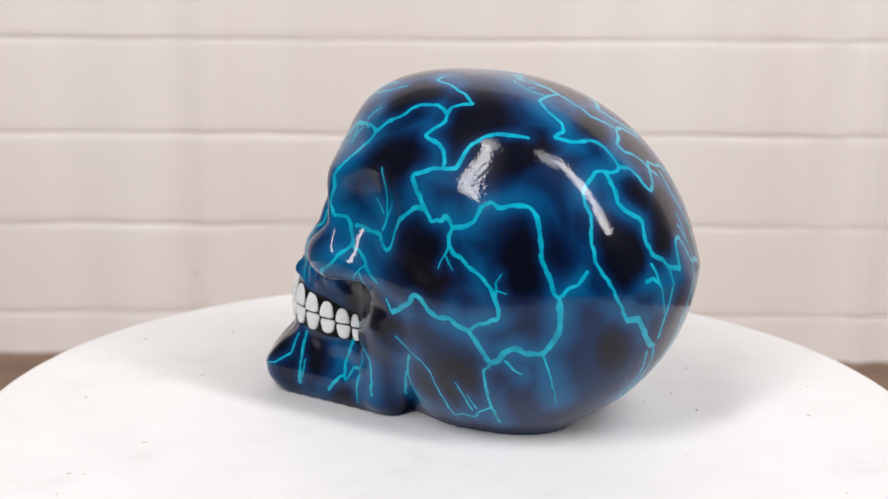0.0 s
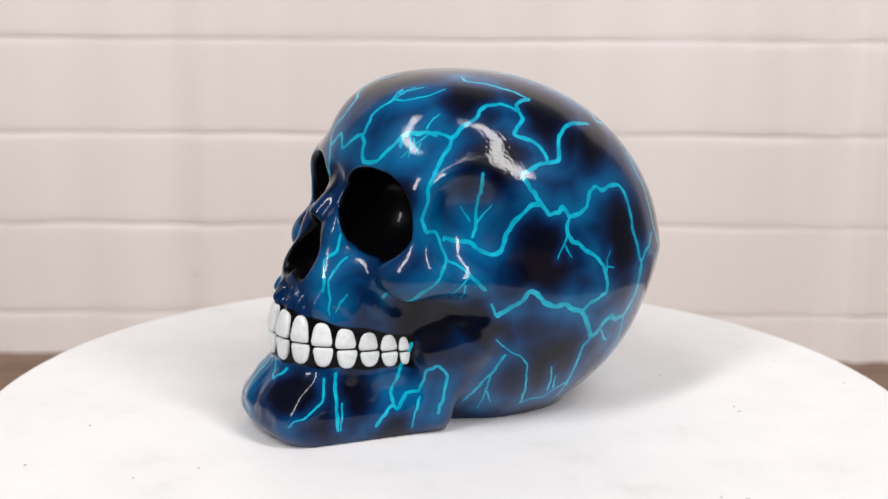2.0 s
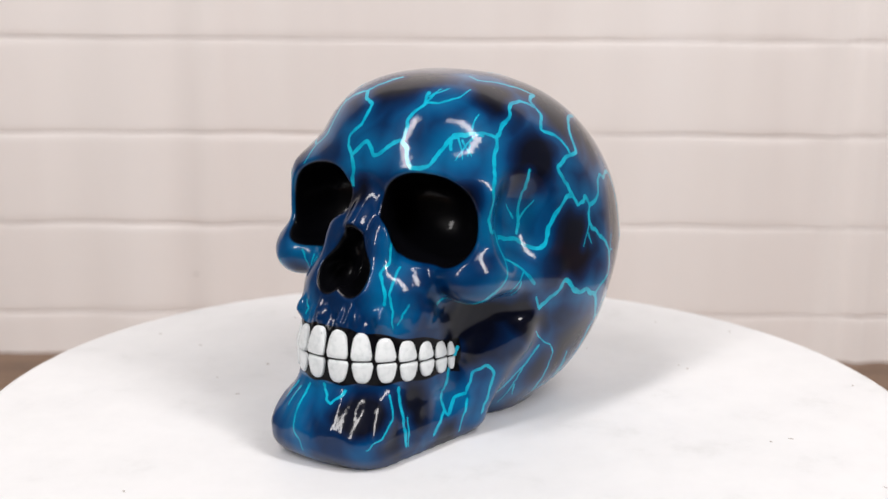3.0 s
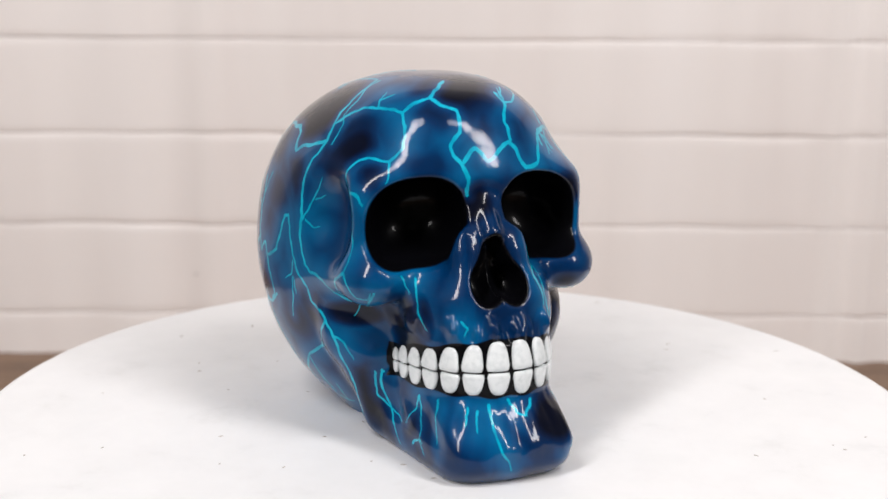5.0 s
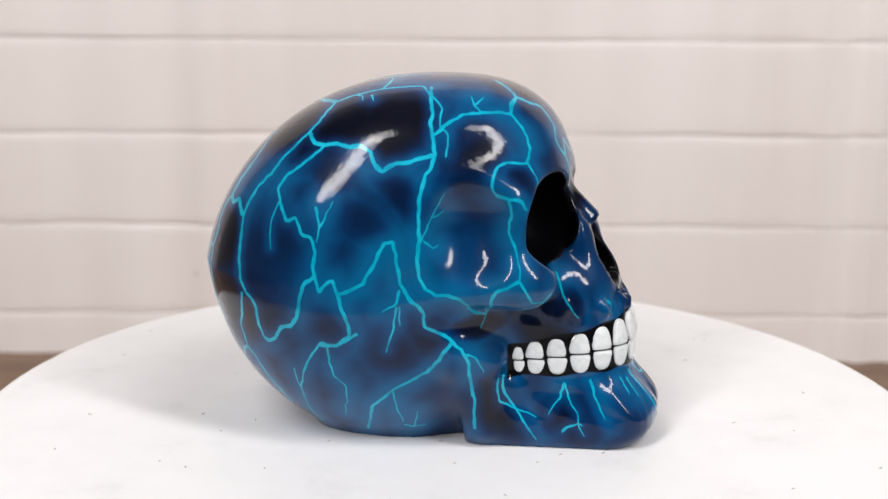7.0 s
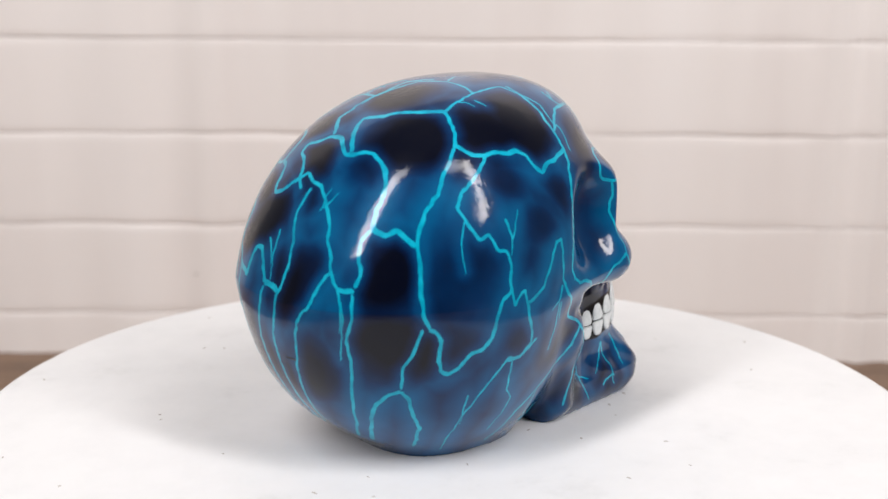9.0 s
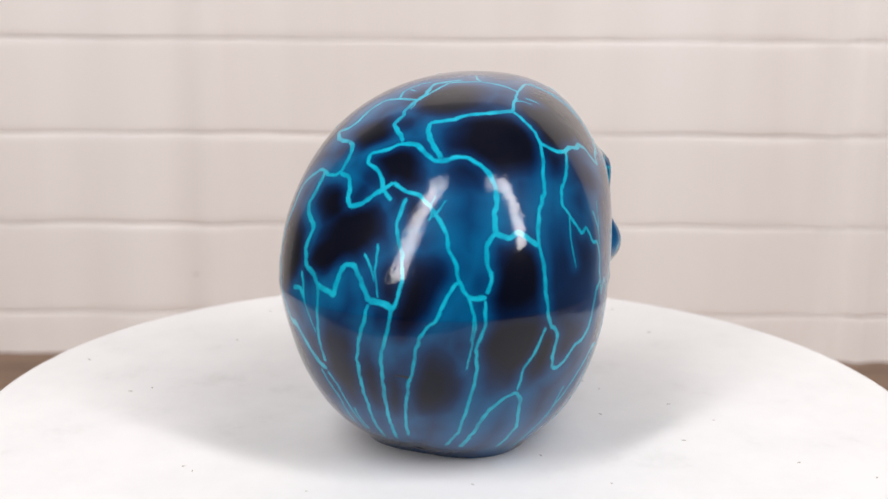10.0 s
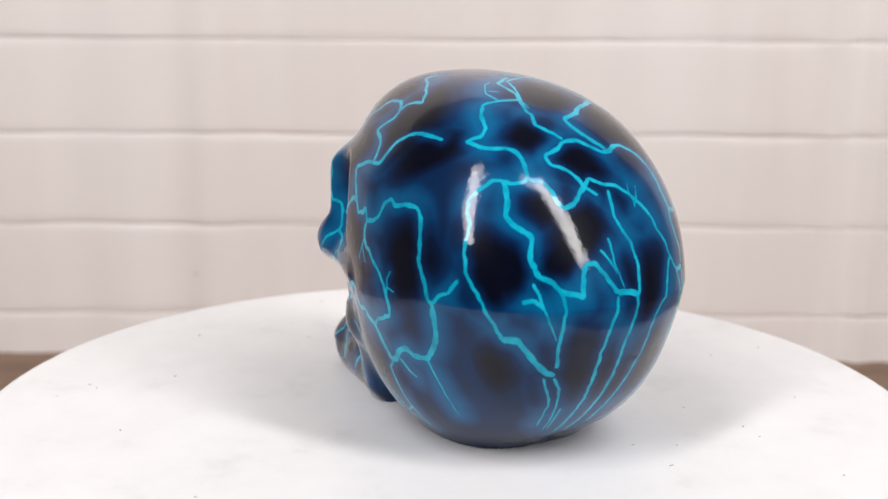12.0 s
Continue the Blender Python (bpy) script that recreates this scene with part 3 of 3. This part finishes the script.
    bolt(0.8, (-28, -25, 124), (-25, -27, 124), (-24, -30, 123))
    bolt(0.8, (-22, -27, 125), (-20, -31, 123))
    bolt(1.1, (-19, -23, 127), (-18, -18, 128), (-19, -9, 130), (-11, -4, 131))
    bolt(1.1, (-19, -9, 130), (-23, 1, 129), (-32, 3, 127), (-40, 6, 124), (-45, 6, 122))
    bolt(2.2, (-71, -35, 88), (-69, -39, 86), (-66, -41, 88), (-64, -44, 85), (-62, -46, 83))
    bolt(1.8, (-71, -35, 88), (-74, -33, 84), (-75, -34, 79), (-76, -36, 74), (-78, -35, 70))
    bolt(2.2, (-78, -35, 69), (-80, -32, 68), (-81, -30, 69))
    bolt(1.4, (-79, -35, 68), (-79, -35, 60), (-79, -32, 52), (-77, -32, 45), (-74, -28, 32), (-69, -23, 19), (-63, -16, 10))
    bolt(1.1, (-81, -30, 69), (-81, -32, 64), (-81, -33, 60), (-80, -31, 54), (-79, -29, 45))
    bolt(0.8, (-81, -32, 63), (-81, -31, 55))
    bolt(0.8, (-77, -15, 91), (-72, -15, 98))
    bolt(0.9, (-76, -16, 92), (-72, -19, 97))
    bolt(1.6, (-60, 3, 112), (-62, 6, 110), (-63, 12, 109), (-66, 12, 106), (-68, 7, 104), (-71, 4, 101), (-73, 3, 99), (-75, -1, 96))
    bolt(1.8, (-60, -50, 57), (-57, -51, 55), (-56, -51, 52), (-56, -50, 46), (-54, -49, 41), (-52, -50, 40), (-49, -52, 42), (-46, -54, 47), (-42, -55, 48), (-39, -57, 52), (-38, -58, 58), (-36, -58, 64), (-32, -58, 67))
    bolt(1.4, (-62, -49, 57), (-63, -46, 49), (-65, -43, 43), (-64, -41, 35))
    bolt(2.0, (-64, -41, 34), (-66, -38, 33), (-68, -33, 29), (-67, -29, 22), (-60, -20, 9))
    bolt(1.7, (-64, -41, 34), (-61, -41, 31), (-57, -39, 23), (-53, -37, 18), (-49, -29, 7))
    bolt(1.2, (-18, -56, 47), (-26, -56, 42), (-31, -56, 43), (-35, -55, 38), (-39, -51, 31), (-42, -46, 22), (-42, -39, 13), (-39, -31, 5))
    bolt(0.9, (-43, -50, 31), (-43, -48, 26), (-41, -44, 18))
    bolt(1.3, (-74, -6, 97), (-79, -5, 89), (-82, -7, 84), (-83, -9, 81), (-86, -10, 74), (-88, -10, 69), (-89, -8, 64), (-89, -7, 58), (-88, -4, 49), (-85, -3, 37), (-81, -2, 28), (-72, 0, 16), (-66, 1, 10))
    bolt(1.4, (-71, 0, 101), (-73, -5, 99), (-73, -10, 98), (-75, -16, 94), (-76, -18, 91), (-77, -21, 88), (-79, -23, 83), (-80, -26, 78), (-81, -27, 74), (-81, -30, 69))
    bolt(1.2, (-81, -27, 74), (-84, -24, 68), (-86, -22, 62), (-87, -19, 60), (-87, -16, 55), (-87, -15, 49), (-86, -14, 45), (-85, -12, 40), (-82, -10, 32), (-77, -7, 22), (-70, -5, 14))
    bolt(1.7, (-19, -2, 130), (-25, 6, 129), (-35, 5, 126), (-39, 6, 124), (-46, 8, 121), (-48, 7, 120), (-52, 9, 117), (-56, 5, 115), (-59, 2, 113))
    bolt(1.5, (-39, 6, 124), (-37, 16, 124), (-37, 20, 123), (-42, 24, 120), (-47, 25, 117), (-49, 28, 115), (-47, 33, 113))
    bolt(0.8, (-37, 14, 125), (-31, 15, 126), (-24, 11, 129), (-23, 8, 129))
    bolt(0.8, (-30, 13, 127), (-32, 10, 127))
    bolt(1.7, (-47, 33, 113), (-52, 30, 111), (-55, 26, 111), (-58, 22, 111), (-61, 20, 108), (-65, 21, 105), (-67, 21, 102), (-67, 23, 101), (-66, 27, 101), (-64, 29, 102))
    bolt(1.8, (-67, 21, 102), (-69, 17, 101), (-72, 15, 98), (-74, 15, 95), (-76, 13, 93), (-76, 9, 94), (-74, 6, 97), (-72, 2, 99), (-71, 0, 101))
    bolt(1.9, (-64, 29, 102), (-68, 30, 96), (-70, 32, 92), (-73, 31, 89), (-76, 27, 86), (-77, 26, 85), (-79, 28, 80), (-81, 27, 75), (-82, 26, 73), (-84, 22, 71), (-86, 20, 68), (-87, 16, 67), (-88, 13, 66), (-86, 12, 73), (-85, 10, 76), (-85, 7, 76), (-87, 4, 72), (-88, 2, 69), (-89, 0, 66))
    bolt(2.2, (-89, 0, 66), (-89, -5, 66), (-89, -8, 65))
    bolt(1.3, (-89, 0, 65), (-90, 1, 60), (-89, 3, 54), (-88, 5, 46), (-85, 5, 38), (-81, 5, 28), (-72, 6, 16), (-66, 6, 10))
    bolt(0.9, (-84, 4, 80), (-85, 1, 76), (-87, -1, 72))
    bolt(0.9, (-82, 0, 83), (-86, -1, 74), (-88, -3, 67))
    bolt(1.3, (-86, 20, 68), (-87, 19, 62), (-86, 20, 54), (-85, 20, 48), (-83, 19, 42))
    bolt(1.0, (-81, 28, 71), (-84, 27, 67), (-85, 24, 59), (-85, 21, 52))
    bolt(1.5, (-81, 32, 65), (-83, 29, 66), (-85, 26, 63))
    bolt(1.4, (-64, 29, 102), (-62, 32, 102), (-61, 36, 99), (-60, 40, 96), (-61, 41, 93), (-64, 42, 89), (-65, 44, 82), (-67, 45, 74), (-69, 44, 70), (-72, 42, 65), (-75, 39, 58), (-76, 36, 52))
    bolt(2.6, (-76, 36, 52), (-79, 32, 52), (-80, 29, 48), (-81, 26, 44), (-81, 22, 40), (-82, 19, 39))
    bolt(1.0, (-80, 22, 38), (-77, 17, 28), (-69, 16, 15))
    bolt(1.0, (-82, 19, 38), (-81, 16, 33), (-77, 14, 26), (-67, 12, 13))
    bolt(0.9, (-77, 12, 24), (-68, 11, 13))
    bolt(1.2, (51, 14, 76), (53, 15, 70), (58, 14, 67), (59, 17, 60), (60, 17, 56))
    bolt(0.9, (53, 23, 56), (56, 22, 52), (58, 22, 49))
    bolt(1.4, (57, 21, 27), (58, 22, 19), (58, 24, 6))
    bolt(0.9, (56, 23, 16), (57, 24, 6))

SMUDGES = []


def smudge(x, y, z, radius, strength=1.0):
    """A soft dark patch of airbrush, in millimetres; below 1 it stays dark blue."""
    SMUDGES.append((x, y, z, radius, strength))


def draw_smudges():
    """The black patches between the bolts."""
    smudge(-19, 38, 118, 12)
    smudge(7, 46, 104, 10)
    smudge(-37, 44, 108, 9)
    smudge(-7, 55, 69, 12)
    smudge(-45, 55, 76, 11)
    smudge(-18, 51, 28, 13, 0.8)
    smudge(-71, 43, 69, 8)
    smudge(66, 22, 14, 10, 0.8)
    smudge(9, 28, 124, 9)
    smudge(-14, -37, 119, 13)
    smudge(16, -40, 108, 10, 0.56)
    smudge(-53, -54, 68, 13, 0.56)
    smudge(-20, -56, 84, 7, 0.56)
    smudge(2, -51, 50, 7, 0.56)
    smudge(-9, -53, 40, 8, 0.56)
    smudge(-31, -56, 43, 7, 0.56)
    smudge(51, -24, 56, 5)
    smudge(-52, -25, 114, 12)
    smudge(-29, -40, 115, 13)
    smudge(-81, 14, 85, 10)
    smudge(-70, -2, 102, 8)
    smudge(-86, -14, 71, 9)
    smudge(-72, -42, 71, 10)
    smudge(-69, -41, 48, 11)
    smudge(-25, -52, 99, 7, 0.56)
    smudge(-53, -52, 49, 9, 0.56)
    smudge(-85, -3, 37, 9, 0.8)
    smudge(-54, 17, 115, 8)
    smudge(-35, -6, 126, 10)
    smudge(-72, 39, 77, 9)
    smudge(-82, 20, 78, 7)
    smudge(-85, 11, 41, 12, 0.8)
    smudge(-72, 36, 40, 9, 0.8)
    smudge(-83, -20, 41, 9, 0.8)
    smudge(-74, 21, 94, 6)
    smudge(25, 1, 128, 12)
    smudge(39, -35, 99, 6, 0.56)
    smudge(-3, -51, 97, 7, 0.56)
    smudge(50, -1, 88, 6)
    smudge(39, 39, 93, 6)
    smudge(25, -21, 94, 4)
    smudge(28, 31, 44, 12)
    smudge(52, 24, 22, 9)
    smudge(12, 47, 45, 8)
    smudge(70, 19, 21, 9)
    smudge(40, 29, 6, 8, 0.8)
    smudge(26, -34, 14, 10, 0.8)
    smudge(54, -26, 14, 8, 0.7)
    smudge(39, -27, 44, 8, 0.9)
    smudge(60, 20, 14, 9, 0.8)
    smudge(44, 30, 58, 6, 0.7)
    smudge(46, -30, 56, 6, 0.7)
    smudge(20, -40, 104, 8, 0.8)
    smudge(66, -16, 10, 7, 0.7)
    smudge(75, 8, 8, 7, 0.7)
    smudge(55, -6, 56, 5, 0.6)
    smudge(44, -16, 108, 7, 0.5)
    smudge(43, 18, 112, 7, 0.5)


def airbrush(V, gap):
    """How dark the paint is: 0 mid blue by the bolts, 1 black in the patches."""
    dark = np.clip((gap - 1.5) / 17, 0, 0.45) * np.where(V[:, 1] < -10, 0.75, 1.0)
    x, y, z = V[:, 0], V[:, 1], V[:, 2]
    warp = np.stack([np.sin(z * 0.16 + y * 0.05), np.sin(x * 0.15 + z * 0.07 + 1), np.sin(y * 0.14 + x * 0.06 + 2)], 1) * 3.5
    for cx, cy, cz, radius, strength in SMUDGES:
        d = np.linalg.norm(V + warp - np.array((cx, cy, cz), np.float32), axis=1) / radius
        dark = np.maximum(dark, strength * np.clip(1.45 - 0.75 * d, 0, 1) * np.clip(0.3 + gap / 7, 0, 1))
    return dark


def bolt_lines():
    """Each stroke as closely spaced points on the skin, with a hand's small tremor."""
    rng = np.random.RandomState(7)
    lines, sizes = [], []
    for width, places in BOLTS:
        P = np.array(places, np.float32)
        run = np.concatenate([[0], np.cumsum(np.linalg.norm(np.diff(P, axis=0), axis=1) + 1e-4)])
        n = max(4, int(run[-1] / 0.55))
        u = np.linspace(0, run[-1], n)
        L = np.stack([np.interp(u, run, P[:, k]) for k in range(3)], 1)
        for _ in range(2):
            L[1:-1] = 0.5 * L[1:-1] + 0.25 * (L[:-2] + L[2:])
        wobble = np.stack([np.interp(u, np.arange(0, run[-1] + 4, 2.0), rng.normal(0, 0.16, len(np.arange(0, run[-1] + 4, 2.0)))) for _ in range(3)], 1)
        wobble[0] = wobble[-1] = 0
        lines.append((L + wobble).astype(np.float32))
        sizes.append(n)
    flat = settle(np.concatenate(lines), 6)
    normal = slope(flat)
    cuts = np.cumsum(sizes)[:-1]
    return np.split(flat, cuts), np.split(normal, cuts)


def bolt_mesh(parent, width, P, N, rng, name="lightning_bolt", mat=BOLT):
    """A thin raised stroke of paint that follows the skin."""
    T = np.gradient(P, axis=0)
    T /= np.linalg.norm(T, axis=1, keepdims=True) + 1e-9
    side = np.cross(N, T)
    n = len(P)
    u = np.arange(n) * 0.55
    knots = np.arange(0, u[-1] + 3, 1.5)
    w = width * 0.5 * np.interp(u, knots, rng.uniform(0.75, 1.25, len(knots)))
    if width < 1.15:
        w *= np.linspace(1.15, 0.5, n)
    w[0] *= 0.5
    w[-1] *= 0.5
    rows = [settle(P + side * (w * k)[:, None], 2) + N * h for k, h in ((-1, -0.03), (-0.6, 0.07), (0, 0.09), (0.6, 0.07), (1, -0.03))]
    V = np.stack(rows, 1).reshape(-1, 3)
    faces = []
    for k in range(n - 1):
        for j in range(4):
            a = k * 5 + j
            faces.append((a, a + 5, a + 6, a + 1))
    me = bpy.data.meshes.new(name)
    me.from_pydata((V * MM).tolist(), [], faces)
    me.materials.append(mat)
    ob = tagged(new(name, me), "cyan painted lightning stroke")
    ob.parent = parent
    smooth(ob)
    me.normals_split_custom_set_from_vertices(np.repeat(N, 5, axis=0).tolist())
    return ob


def nearest(V, B):
    """Distance from each of V to the closest of B."""
    out = np.empty(len(V), np.float32)
    bb = (B * B).sum(1)
    for i in range(0, len(V), 4000):
        v = V[i:i + 4000]
        out[i:i + 4000] = np.sqrt(np.maximum((bb[None] - 2 * v @ B.T).min(1) + (v * v).sum(1), 0))
    return out


def skull():
    top = new("skull_ornament")
    tagged(top, "glossy blue and black resin skull painted with cyan lightning", "skull ornament")
    draw_bolts()
    draw_smudges()
    lines, normals = bolt_lines()
    V, Q = skin(1.0)
    V = settle(V, 5)
    V[:, 2] = np.maximum(V[:, 2], 0)
    me = bpy.data.meshes.new("head")
    me.from_pydata((V * MM).tolist(), [], Q.tolist())
    me.materials.append(RESIN)
    M = V.copy()
    M[:, 1] = np.abs(M[:, 1])
    eye, nose = sockets(M)
    gap = np.minimum(np.minimum(eye, nose) - 0.8, gum_band(V))
    me.attributes.new("cavity", "FLOAT", "POINT").data.foreach_set("value", np.clip(0.5 - gap / 6, 0, 1).astype(np.float32))
    shade = airbrush(V, nearest(V, np.concatenate(lines)[::3]))
    # dark paint and shade in the slot under the cheek arch, both as colour
    slot_shade = np.clip(1.2 - np.linalg.norm((M - np.array((25, 40, 48))) / np.array((16, 12, 5)), axis=1), 0, 1)
    shade = np.maximum(shade, np.clip(slot_shade * 1.5, 0, 0.8))
    me.attributes.new("paint_shade", "FLOAT", "POINT").data.foreach_set("value", shade.astype(np.float32))
    ob = new("head", me)
    ob.parent = top
    smooth(ob)
    me.normals_split_custom_set_from_vertices(slope(V, floor=False).tolist())
    tagged(ob, "glossy resin head, airbrushed blue and black, with black sockets")
    rng = random.Random(4)
    half = (1.05, 1.0, 1.0, 1.0, 0.95, 0.85, 0.55)
    for k, (a, share) in enumerate(tooth_places(half[::-1] + half)):
        far = abs(k - 6.5) / 6.5
        tooth(top, a, share * rng.uniform(0.91, 0.95), 9.9 - 5.2 * far ** 1.4 + rng.uniform(-0.4, 0.4), 1, rng.uniform(-0.15, 0.15))
        tooth(top, a + 0.012, share * rng.uniform(0.89, 0.94), 7.9 - 3.6 * far ** 1.4 + rng.uniform(-0.4, 0.4), -1, rng.uniform(-0.15, 0.15))
    P = settle(np.array(SCRATCH, np.float32), 5)
    tagged(bolt_mesh(top, 1.0, P, slope(P), np.random.RandomState(1), "scratch", INK), "short dark scratch in the paint")
    brush = np.random.RandomState(3)
    for (width, _), P, N in zip(BOLTS, lines, normals):
        bolt_mesh(top, width * (0.86 if P[:, 1].mean() < -25 else 1.0), P, N, brush)
    return top


ornament = skull()


def motions():
    rows = [k * 0.5 for k in range(25)]
    walk(spinner, [(t, pose(0, 0, 0, 0, 0, SPIN * t)) for t in rows])
    walk(ornament, [(t, pose(0, 0, 0, 0, 0, HEADING + SPIN * t) @ pose(0, AXIS_SHIFT, 0)) for t in rows])


motions()
